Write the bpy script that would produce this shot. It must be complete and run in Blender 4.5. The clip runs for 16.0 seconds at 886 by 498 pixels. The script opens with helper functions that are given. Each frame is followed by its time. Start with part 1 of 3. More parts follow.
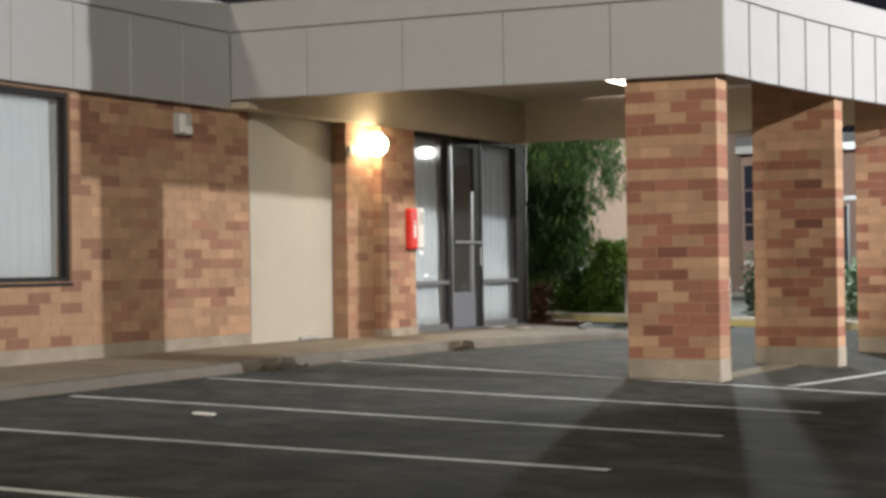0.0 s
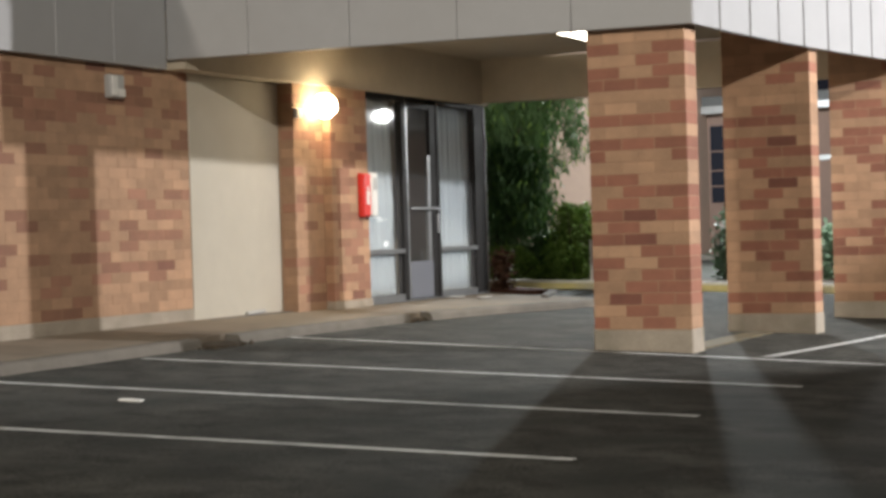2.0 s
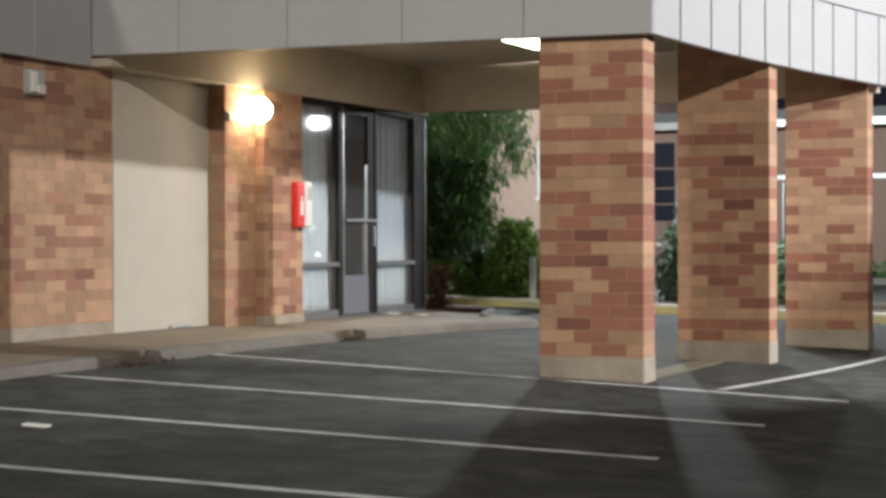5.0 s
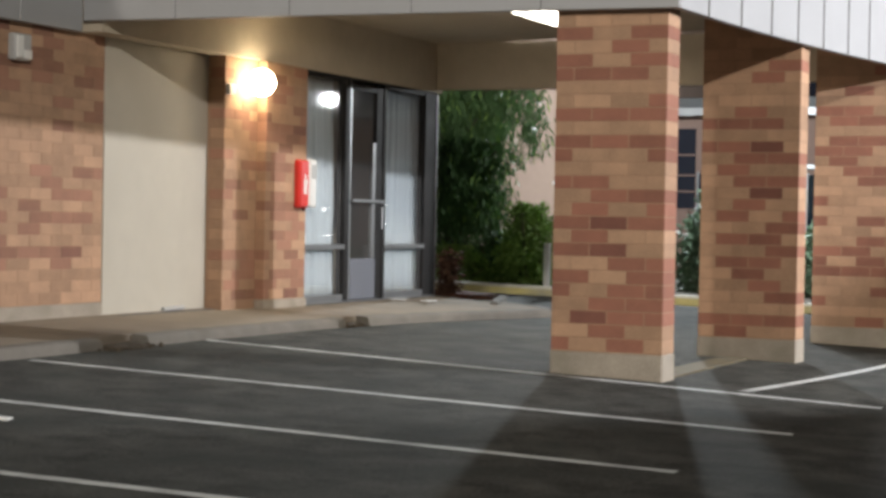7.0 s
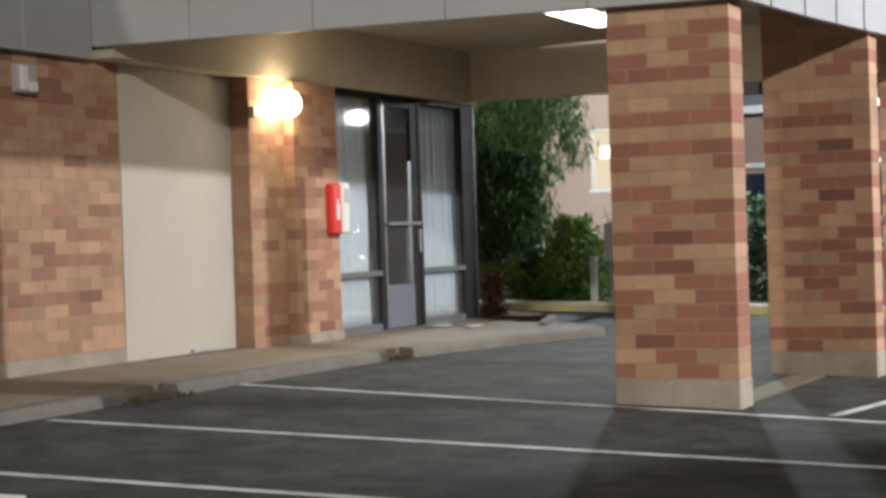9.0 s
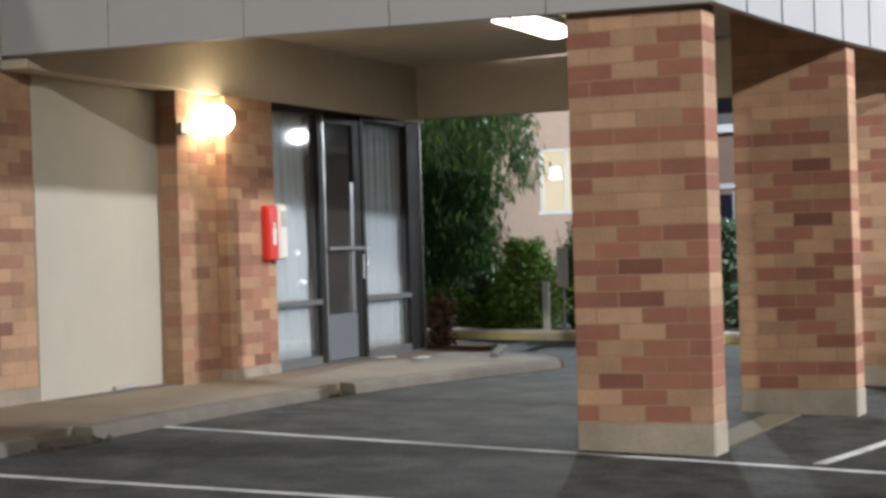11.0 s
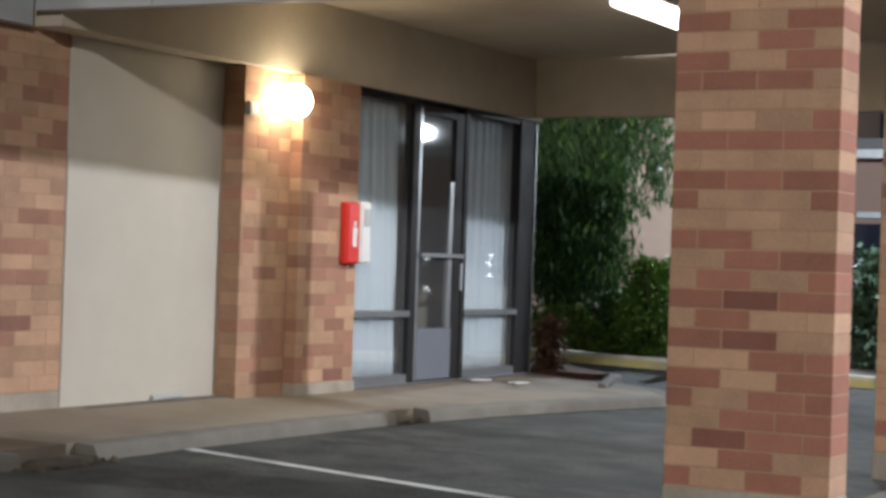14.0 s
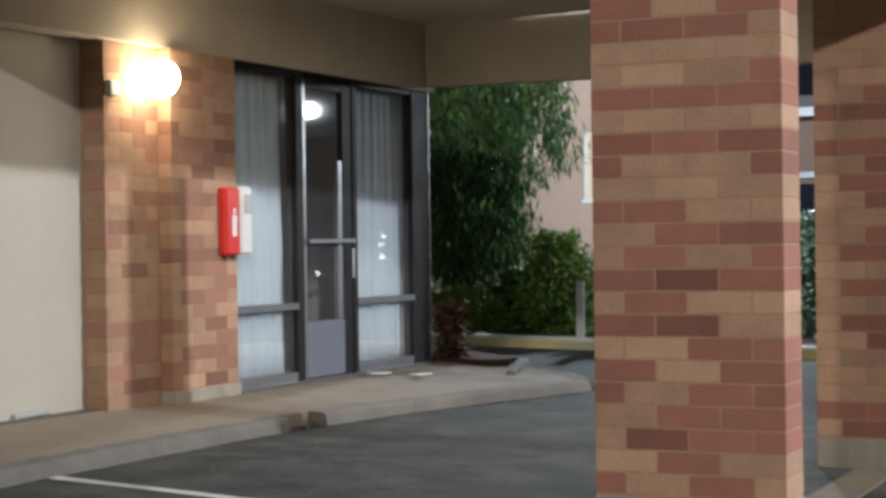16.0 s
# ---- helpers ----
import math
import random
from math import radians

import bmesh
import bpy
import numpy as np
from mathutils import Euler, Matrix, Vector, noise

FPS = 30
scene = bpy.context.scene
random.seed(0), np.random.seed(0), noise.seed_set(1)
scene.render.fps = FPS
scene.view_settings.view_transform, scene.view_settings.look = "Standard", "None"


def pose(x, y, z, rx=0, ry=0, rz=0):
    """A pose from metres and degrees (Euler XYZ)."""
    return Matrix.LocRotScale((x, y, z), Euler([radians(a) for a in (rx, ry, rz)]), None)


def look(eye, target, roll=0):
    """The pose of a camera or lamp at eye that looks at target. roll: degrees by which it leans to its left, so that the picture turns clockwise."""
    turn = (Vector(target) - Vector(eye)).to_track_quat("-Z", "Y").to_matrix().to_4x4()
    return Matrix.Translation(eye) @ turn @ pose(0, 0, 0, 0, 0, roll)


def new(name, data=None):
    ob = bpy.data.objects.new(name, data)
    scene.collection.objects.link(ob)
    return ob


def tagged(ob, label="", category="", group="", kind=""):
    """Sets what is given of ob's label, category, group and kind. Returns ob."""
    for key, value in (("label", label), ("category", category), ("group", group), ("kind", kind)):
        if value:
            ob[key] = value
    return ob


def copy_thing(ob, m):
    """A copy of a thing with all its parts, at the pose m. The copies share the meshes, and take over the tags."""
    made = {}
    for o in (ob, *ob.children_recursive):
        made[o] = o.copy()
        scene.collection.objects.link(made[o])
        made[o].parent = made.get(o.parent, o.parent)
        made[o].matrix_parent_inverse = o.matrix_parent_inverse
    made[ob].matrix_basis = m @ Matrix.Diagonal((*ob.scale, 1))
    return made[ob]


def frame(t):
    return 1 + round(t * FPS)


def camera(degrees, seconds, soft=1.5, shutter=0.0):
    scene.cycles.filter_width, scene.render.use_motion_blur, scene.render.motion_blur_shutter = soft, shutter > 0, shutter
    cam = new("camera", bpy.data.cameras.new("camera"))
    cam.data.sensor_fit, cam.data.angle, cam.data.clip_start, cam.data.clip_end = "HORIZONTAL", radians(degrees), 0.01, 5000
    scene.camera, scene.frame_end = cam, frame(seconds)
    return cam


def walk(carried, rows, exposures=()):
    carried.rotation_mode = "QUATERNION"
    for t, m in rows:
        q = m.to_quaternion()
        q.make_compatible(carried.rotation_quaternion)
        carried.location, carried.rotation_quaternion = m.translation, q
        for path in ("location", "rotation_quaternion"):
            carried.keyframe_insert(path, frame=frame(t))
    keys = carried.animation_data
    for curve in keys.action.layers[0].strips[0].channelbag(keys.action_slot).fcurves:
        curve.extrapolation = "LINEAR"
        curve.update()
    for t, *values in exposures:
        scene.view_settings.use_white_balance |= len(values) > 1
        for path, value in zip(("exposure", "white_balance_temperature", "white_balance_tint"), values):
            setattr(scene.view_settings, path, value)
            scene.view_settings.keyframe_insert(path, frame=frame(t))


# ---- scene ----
cam = camera(28.0, 16.0, soft=3.4)
PATH = [
    (0, (4.921, -15.351, 1.071), (4.017, -13.567, 1.091), -0.8),
    (0.5, (4.857, -15.113, 1.068), (4.018, -13.297, 1.082), -0.9),
    (1, (4.727, -14.855, 1.063), (3.888, -13.04, 1.091), -0.0),
    (1.5, (4.667, -14.579, 1.058), (3.77, -12.791, 1.052), 1.5),
    (2, (4.539, -14.339, 1.074), (3.669, -12.538, 1.056), -1.7),
    (2.5, (4.462, -14.062, 1.074), (3.572, -12.271, 1.12), 1.2),
    (3, (4.425, -13.955, 1.087), (3.506, -12.179, 1.132), 1.6),
    (3.5, (4.306, -13.822, 1.109), (3.467, -12.008, 1.155), 0.0),
    (4, (4.231, -13.754, 1.117), (3.416, -11.927, 1.139), -0.4),
    (6.5, (3.862, -12.882, 1.134), (3.078, -11.042, 1.112), 0.2),
    (7, (3.79, -12.647, 1.142), (2.973, -10.822, 1.114), 1.1),
    (7.5, (3.637, -12.442, 1.181), (2.853, -10.601, 1.182), -0.2),
    (8, (3.512, -12.136, 1.177), (2.679, -10.317, 1.19), 0.2),
    (8.5, (3.418, -11.921, 1.192), (2.56, -10.114, 1.203), 1.6),
    (9, (3.209, -11.661, 1.229), (2.36, -9.85, 1.215), -1.8),
    (9.5, (3.107, -11.355, 1.224), (2.28, -9.534, 1.226), -0.1),
    (12, (2.579, -9.971, 1.307), (1.805, -8.127, 1.317), -2.7),
    (12.5, (2.583, -9.573, 1.283), (1.725, -7.766, 1.281), 0.2),
    (13, (2.545, -9.269, 1.271), (1.665, -7.473, 1.265), -0.1),
    (13.5, (2.485, -9.031, 1.303), (1.641, -7.219, 1.302), -0.3),
    (14, (2.413, -8.65, 1.306), (1.456, -6.894, 1.323), 1.9),
    (14.5, (2.263, -8.379, 1.3), (1.334, -6.608, 1.299), 0.2),
    (15, (2.159, -8.162, 1.318), (1.303, -6.354, 1.362), 1.2),
    (15.5, (2.023, -7.828, 1.322), (1.123, -6.042, 1.346), 2.0),
    (16, (1.834, -7.579, 1.353), (0.987, -5.767, 1.346), -0.8),
]
walk(cam, [(t, look(eye, aim, lean)) for t, eye, aim, lean in PATH],
     exposures=[(0, 0.11, 6800, 10), (4.2, 0.11, 6550, 10), (9, 0.03, 6400, 10), (12.5, -0.03, 6150, 10), (14.5, -0.10, 6000, 10), (16, -0.13, 6050, 10)])


# ---- light ----
world = bpy.data.worlds.new("night_sky")
scene.world = world
world.use_nodes = True
world.node_tree.nodes["Background"].inputs[0].default_value = (0.012, 0.013, 0.018, 1)
world.node_tree.nodes["Background"].inputs[1].default_value = 1.0


def lamp(name, kind, loc, target, energy, col, size):
    d = bpy.data.lights.new(name, kind)
    d.energy, d.color = energy, col
    if kind == "AREA":
        d.shape, d.size, d.size_y = "RECTANGLE", size[0], size[1]
    else:
        d.shadow_soft_size = size
    o = new(name, d)
    o.matrix_world = look(loc, target)
    return o


# yard lamp on the open side of the canopy: the low light that throws the pier shadows on the wall
yard = lamp("yard_light", "SPOT", (8.0, 3.35, 4.00), (-5.0, 0.8, 4.47), 4650, (0.97, 0.97, 1.0), 0.07)
yard.data.spot_size, yard.data.spot_blend = radians(75), 0.22
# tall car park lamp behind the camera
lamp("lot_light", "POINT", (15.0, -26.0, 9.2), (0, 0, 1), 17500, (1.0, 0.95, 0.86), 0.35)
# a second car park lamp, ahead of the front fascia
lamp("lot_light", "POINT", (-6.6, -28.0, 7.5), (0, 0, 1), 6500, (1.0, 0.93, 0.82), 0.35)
# post lamp past the far end of the canopy, mirrored in the glass
lamp("post_light", "POINT", (-0.4, 13.1, 3.14), (0, 0, 0), 560, (0.95, 0.98, 1.0), 0.08)
# street lamp behind the building, seen through the canopy passage
lamp("street_light", "POINT", (-6.2, 18.5, 5.0), (0, 0, 0), 4000, (0.86, 0.95, 1.0), 0.2)
# tubes under the ceiling
lamp("tube_light", "AREA", (-2.5, 3.6, 3.13), (-2.5, 3.6, 0), 36, (1.0, 0.90, 0.74), (0.3, 1.4))

# ---- materials ----


def material(name, base, rough=0.8, metal=0.0, var=0.25, scale=6.0, fine=60.0, bump=0.15, rand=0.0, spec=0.5, stain=None, stain_scale=1.2, stain_amount=0.5):
    """Base colour with coarse and fine variation, optional stains and a shift from piece to piece."""
    m = bpy.data.materials.new(name)
    m.use_nodes = True
    nt = m.node_tree
    n, l = nt.nodes, nt.links
    b = n["Principled BSDF"]
    b.inputs["Metallic"].default_value = metal
    b.inputs["Specular IOR Level"].default_value = spec
    tc = n.new("ShaderNodeTexCoord")
    geo = n.new("ShaderNodeNewGeometry")
    a = n.new("ShaderNodeTexNoise")
    a.inputs["Scale"].default_value, a.inputs["Detail"].default_value = scale, 4
    f = n.new("ShaderNodeTexNoise")
    f.inputs["Scale"].default_value, f.inputs["Detail"].default_value = fine, 3
    for t in (a, f):
        l.new(geo.outputs["Position"], t.inputs["Vector"])
    mix = n.new("ShaderNodeMath")
    mix.operation = "MULTIPLY_ADD"
    mix.inputs[1].default_value = 0.45
    l.new(f.outputs["Fac"], mix.inputs[0])
    half = n.new("ShaderNodeMath")
    half.operation = "MULTIPLY"
    half.inputs[1].default_value = 0.55
    l.new(a.outputs["Fac"], half.inputs[0])
    l.new(half.outputs[0], mix.inputs[2])
    value = mix.outputs[0]
    if rand:
        info = n.new("ShaderNodeObjectInfo")
        add = n.new("ShaderNodeMath")
        add.operation = "MULTIPLY_ADD"
        add.inputs[1].default_value = rand
        l.new(info.outputs["Random"], add.inputs[0])
        l.new(value, add.inputs[2])
        sub = n.new("ShaderNodeMath")
        sub.operation = "SUBTRACT"
        sub.inputs[1].default_value = rand / 2
        l.new(add.outputs[0], sub.inputs[0])
        value = sub.outputs[0]
    ramp = n.new("ShaderNodeValToRGB")
    lo = [c * (1 - var) for c in base]
    hi = [min(1, c * (1 + var)) for c in base]
    ramp.color_ramp.elements[0].position, ramp.color_ramp.elements[1].position = 0.25, 0.75
    ramp.color_ramp.elements[0].color, ramp.color_ramp.elements[1].color = (*lo, 1), (*hi, 1)
    l.new(value, ramp.inputs[0])
    colour = ramp.outputs[0]
    if stain:
        sn = n.new("ShaderNodeTexNoise")
        sn.inputs["Scale"].default_value, sn.inputs["Detail"].default_value = stain_scale, 5
        l.new(geo.outputs["Position"], sn.inputs["Vector"])
        sr = n.new("ShaderNodeMapRange")
        sr.inputs[1].default_value, sr.inputs[2].default_value, sr.inputs[4].default_value = 0.5, 0.68, stain_amount
        l.new(sn.outputs["Fac"], sr.inputs[0])
        mc = n.new("ShaderNodeMix")
        mc.data_type = "RGBA"
        l.new(sr.outputs[0], mc.inputs[0])
        l.new(colour, mc.inputs[6])
        mc.inputs[7].default_value = (*stain, 1)
        colour = mc.outputs[2]
    l.new(colour, b.inputs["Base Color"])
    rr = n.new("ShaderNodeMapRange")
    rr.inputs[3].default_value, rr.inputs[4].default_value = max(0.02, rough - 0.1), min(1, rough + 0.1)
    l.new(a.outputs["Fac"], rr.inputs[0])
    l.new(rr.outputs[0], b.inputs["Roughness"])
    if bump:
        bp = n.new("ShaderNodeBump")
        bp.inputs["Strength"].default_value, bp.inputs["Distance"].default_value = bump, 0.01
        l.new(f.outputs["Fac"], bp.inputs["Height"])
        l.new(bp.outputs[0], b.inputs["Normal"])
    return m


TAN = material("brick_tan", (0.410, 0.250, 0.155), 0.85, var=0.24, rand=0.35)
ROSE = material("brick_rose", (0.285, 0.122, 0.080), 0.85, var=0.22, rand=0.35)
FADED_ROSE = material("brick_faded_rose", (0.315, 0.160, 0.105), 0.85, var=0.22, rand=0.45)
FADED_DARK = material("brick_faded_dark", (0.235, 0.112, 0.078), 0.85, var=0.22, rand=0.35)
DARK = material("brick_dark", (0.195, 0.080, 0.056), 0.85, var=0.22, rand=0.30)
MORTAR = material("mortar", (0.36, 0.22, 0.14), 0.95, var=0.2)
BASE = material("pier_concrete", (0.36, 0.31, 0.25), 0.9, var=0.25, stain=(0.16, 0.15, 0.11), stain_scale=3.0)
PANEL = material("fascia_metal", (0.37, 0.37, 0.375), 0.5, var=0.06, bump=0.03, stain=(0.34, 0.335, 0.33), stain_scale=0.8, stain_amount=0.35)
FAINT_SEAM = material("fascia_joint", (0.20, 0.20, 0.20), 0.6, var=0.1)
SEAM = material("fascia_seam", (0.09, 0.09, 0.09), 0.6, var=0.1)
STUCCO = material("beige_stucco", (0.50, 0.46, 0.385), 0.92, var=0.07, fine=120, bump=0.25, stain=(0.42, 0.38, 0.31), stain_scale=1.5, stain_amount=0.3)
SOFFIT = material("soffit_plaster", (0.50, 0.43, 0.33), 0.9, var=0.10, bump=0.1, stain=(0.34, 0.285, 0.215), stain_scale=0.9, stain_amount=0.4)
ASPHALT = material("asphalt", (0.054, 0.054, 0.047), 0.9, var=0.6, scale=3.2, fine=55, bump=0.8, spec=0.25, stain=(0.028, 0.031, 0.027), stain_scale=1.6, stain_amount=0.9)
for _node in ASPHALT.node_tree.nodes:
    if _node.bl_idname == "ShaderNodeValToRGB":
        _node.color_ramp.elements[0].position, _node.color_ramp.elements[1].position = 0.40, 0.60
CONCRETE = material("walk_concrete", (0.27, 0.225, 0.17), 0.92, var=0.22, scale=2.5, bump=0.3, stain=(0.15, 0.12, 0.09), stain_scale=1.1, stain_amount=0.75)
KERB = material("kerb_concrete", (0.175, 0.158, 0.135), 0.9, var=0.25, scale=5, bump=0.35, stain=(0.14, 0.13, 0.11), stain_scale=2.2, stain_amount=0.7)
DIRT = material("dirt", (0.075, 0.058, 0.040), 1.0, var=0.4, bump=0.8)
PAINT = material("road_paint", (0.66, 0.67, 0.65), 0.8, var=0.2, scale=9, bump=0.3, stain=(0.25, 0.25, 0.24), stain_scale=2.6, stain_amount=0.6)
YELLOW = material("yellow_paint", (0.72, 0.62, 0.26), 0.7, var=0.2, stain=(0.45, 0.42, 0.34), stain_scale=1.4, stain_amount=0.8)
PALE_TOP = material("pale_kerb_top", (0.76, 0.73, 0.62), 0.85, var=0.2, stain=(0.62, 0.57, 0.42), stain_scale=2.0)
WORN_YELLOW = material("worn_yellow_paint", (0.13, 0.105, 0.06), 0.85, var=0.4, stain=(0.10, 0.10, 0.08), stain_scale=4.0, stain_amount=0.9)
BRONZE = material("bronze_frame", (0.018, 0.017, 0.017), 0.55, spec=0.2, metal=0.0, var=0.15, bump=0.02)
ALU = material("grey_frame", (0.30, 0.31, 0.32), 0.38, metal=0.7, var=0.1, bump=0.02)
KICK = material("grey_kick_plate", (0.155, 0.165, 0.195), 0.45, var=0.08, bump=0.02)
CLOTH = material("white_drape", (0.55, 0.60, 0.62), 0.9, var=0.06, bump=0.05)
RED = material("red_enamel", (0.62, 0.030, 0.022), 0.35, var=0.08, bump=0.02)
WHITE = material("white_enamel", (0.72, 0.71, 0.68), 0.4, var=0.06, bump=0.02)
GREY = material("grey_plastic", (0.42, 0.42, 0.41), 0.5, var=0.08, bump=0.02)
ROOM = material("room_paint", (0.42, 0.42, 0.43), 0.9, var=0.1)
CARPET = material("carpet", (0.12, 0.11, 0.11), 1.0, var=0.2)
LEAF = material("leaf_dark", (0.085, 0.170, 0.055), 0.6, var=0.55, scale=2.0, fine=14, bump=0)
LEAF2 = material("leaf_bright", (0.22, 0.36, 0.07), 0.6, var=0.5, scale=3.0, fine=18, bump=0)
LEAF3 = material("leaf_pale", (0.20, 0.30, 0.20), 0.65, var=0.4, scale=3.0, fine=18, bump=0)
BARK = material("bark", (0.085, 0.060, 0.042), 0.95, var=0.35, bump=0.8)
DRY = material("dry_leaf", (0.13, 0.070, 0.045), 0.9, var=0.4, bump=0)
MULCH = material("mulch", (0.10, 0.045, 0.032), 1.0, var=0.5, fine=90, bump=1.0)
FARWALL = material("pink_stucco", (0.46, 0.33, 0.26), 0.95, var=0.08, bump=0.1)
FARWALL2 = material("brown_stucco", (0.24, 0.16, 0.13), 0.95, var=0.1, bump=0.1)
DARKPANE = material("dark_pane", (0.015, 0.018, 0.028), 0.08, var=0.1, bump=0)
PAPER = material("paper", (0.75, 0.74, 0.70), 0.8, var=0.1)
STEEL = material("galvanised_steel", (0.38, 0.38, 0.38), 0.45, metal=0.8, var=0.15)


def glow(name, col, strength):
    m = bpy.data.materials.new(name)
    m.use_nodes = True
    b = m.node_tree.nodes["Principled BSDF"]
    b.inputs["Base Color"].default_value = (0.8, 0.8, 0.8, 1)
    b.inputs["Emission Color"].default_value = (*col, 1)
    b.inputs["Emission Strength"].default_value = strength
    return m


GLOBE = glow("lit_globe", (1.0, 0.83, 0.55), 38.0)
TUBE = glow("lit_tube", (1.0, 0.93, 0.80), 8.0)
LENS = glow("small_lit_lens", (0.95, 0.98, 1.0), 14.0)
LITROOM = glow("lit_window_pane", (1.0, 0.83, 0.56), 0.75)
LITROOM.node_tree.nodes["Principled BSDF"].inputs["Base Color"].default_value = (0.06, 0.055, 0.05, 1)

GLASS = bpy.data.materials.new("window_glass")
GLASS.use_nodes = True
_n, _l = GLASS.node_tree.nodes, GLASS.node_tree.links
_n.remove(_n["Principled BSDF"])
_t, _g, _m, _f = _n.new("ShaderNodeBsdfTransparent"), _n.new("ShaderNodeBsdfGlossy"), _n.new("ShaderNodeMixShader"), _n.new("ShaderNodeFresnel")
_t.inputs[0].default_value = (0.80, 0.82, 0.84, 1)
_g.inputs["Roughness"].default_value = 0.03
_f.inputs["IOR"].default_value = 1.9
_l.new(_f.outputs[0], _m.inputs[0])
_l.new(_t.outputs[0], _m.inputs[1])
_l.new(_g.outputs[0], _m.inputs[2])
_d, _a = _n.new("ShaderNodeBsdfDiffuse"), _n.new("ShaderNodeMixShader")
_d.inputs[0].default_value = (0.55, 0.54, 0.54, 1)
_a.inputs[0].default_value = 0.075  # diffuse share that paints in the grey veil of reflections
_l.new(_m.outputs[0], _a.inputs[1])
_l.new(_d.outputs[0], _a.inputs[2])
_l.new(_a.outputs[0], _n["Material Output"].inputs[0])

INNER = bpy.data.materials.new("window_glass_inner")
INNER.use_nodes = True
_n, _l = INNER.node_tree.nodes, INNER.node_tree.links
_n.remove(_n["Principled BSDF"])
_l.new(_n.new("ShaderNodeBsdfTransparent").outputs[0], _n["Material Output"].inputs[0])

# ---- helpers for building ----


def mesh(name, bm, mats, smooth=False):
    me = bpy.data.meshes.new(name)
    bm.to_mesh(me)
    bm.free()
    for m in mats if isinstance(mats, (list, tuple)) else [mats]:
        me.materials.append(m)
    if smooth:
        for p in me.polygons:
            p.use_smooth = True
    return me


def part(name, bm, mats, parent=None, label="", smooth=False):
    ob = new(name, mesh(name, bm, mats, smooth))
    if parent:
        ob.parent = parent
    if label:
        ob["label"] = label
    return ob


def thing(name, x, y, z, label, category, group="", kind=""):
    ob = new(name)
    ob.location = (x, y, z)
    return tagged(ob, label, category, group, kind)


def block(x0, x1, y0, y1, z0, z1, bevel=0.0, bm=None):
    bm = bm or bmesh.new()
    made = bmesh.ops.create_cube(bm, size=1)["verts"]
    for v in made:
        v.co = Vector((x0 if v.co.x < 0 else x1, y0 if v.co.y < 0 else y1, z0 if v.co.z < 0 else z1))
    if bevel:
        edges = list({e for v in made for e in v.link_edges})
        bmesh.ops.bevel(bm, geom=edges, offset=bevel, segments=1, affect="EDGES")
    return bm


def rod(p, q, r0, r1=None, sides=10, bm=None):
    bm = bm or bmesh.new()
    p, q = Vector(p), Vector(q)
    made = bmesh.ops.create_cone(bm, cap_ends=True, segments=sides, radius1=r0, radius2=r0 if r1 is None else r1, depth=(q - p).length)["verts"]
    turn = (q - p).to_track_quat("Z", "Y").to_matrix().to_4x4()
    for v in made:
        v.co = Matrix.Translation((p + q) / 2) @ turn @ v.co
    return bm


def slab(points, z0, z1, bevel=0.0):
    """A flat piece with the given outline."""
    bm = bmesh.new()
    face = bm.faces.new([bm.verts.new((x, y, z0)) for x, y in points])
    up = bmesh.ops.extrude_face_region(bm, geom=[face])["geom"]
    for v in up:
        if isinstance(v, bmesh.types.BMVert):
            v.co.z = z1
    bmesh.ops.recalc_face_normals(bm, faces=bm.faces)
    if bevel:
        bmesh.ops.bevel(bm, geom=[e for e in bm.edges if all(v.co.z > z1 - 1e-4 for v in e.verts)], offset=bevel, segments=2, affect="EDGES")
    return bm


def glaze(bm, parent):
    """A pane whose outer face reflects and whose other faces let light pass."""
    bm.normal_update()
    for f in bm.faces:
        f.material_index = 0 if f.normal.x > 0.5 else 1
    p = part("pane", bm, [GLASS, INNER], parent)
    p.visible_shadow = False
    return p


COURSE, LENGTH, PIER_LENGTH, JOINT = 0.1016, 0.2933, 0.2945, 0.007

# ---- ground ----
bm = bmesh.new()
GX_, GY_ = (-90, -6.5, -0.05, 8, 90), (-70, -20, 0, 120)
net = [[bm.verts.new((x, y, 0)) for y in GY_] for x in GX_]
for i in range(4):
    for j in range(3):
        bm.faces.new((net[i][j], net[i + 1][j], net[i + 1][j + 1], net[i][j + 1]))
ground = tagged(part("ground", bm, ASPHALT), "dark worn asphalt of the car park", "ground", kind="structure")


def stripe(name, x0, x1, ya, yb, w, mat, label):
    """A painted line with slightly uneven edges."""
    bm = bmesh.new()
    rng = random.Random(int(ya * 100))
    n = max(2, int(abs(x1 - x0) / 0.15))
    rows = []
    for i in range(n + 1):
        f = i / n
        x, y = x0 + (x1 - x0) * f, ya + (yb - ya) * f
        rows.append((bm.verts.new((x, y - w / 2 + rng.uniform(-.006, .006), 0.004)), bm.verts.new((x, y + w / 2 + rng.uniform(-.006, .006), 0.004))))
    for a, b in zip(rows, rows[1:]):
        bm.faces.new((a[0], b[0], b[1], a[1]))
    return tagged(part(name, bm, mat), label, "road marking", "parking bay lines", "structure")


for x0, x1, ya, yb in ((-4.05, 1.60, 0.08, -0.40), (-4.0, 1.42, -2.36, -2.27), (-3.9, 1.28, -4.36, -4.16), (-3.7, 1.26, -6.48, -6.12), (-3.6, 1.2, -8.6, -8.3), (-3.5, 1.15, -10.7, -10.4)):
    stripe("parking_line", x0, x1, ya, yb, 0.09, PAINT, "thin worn white parking line on the asphalt")

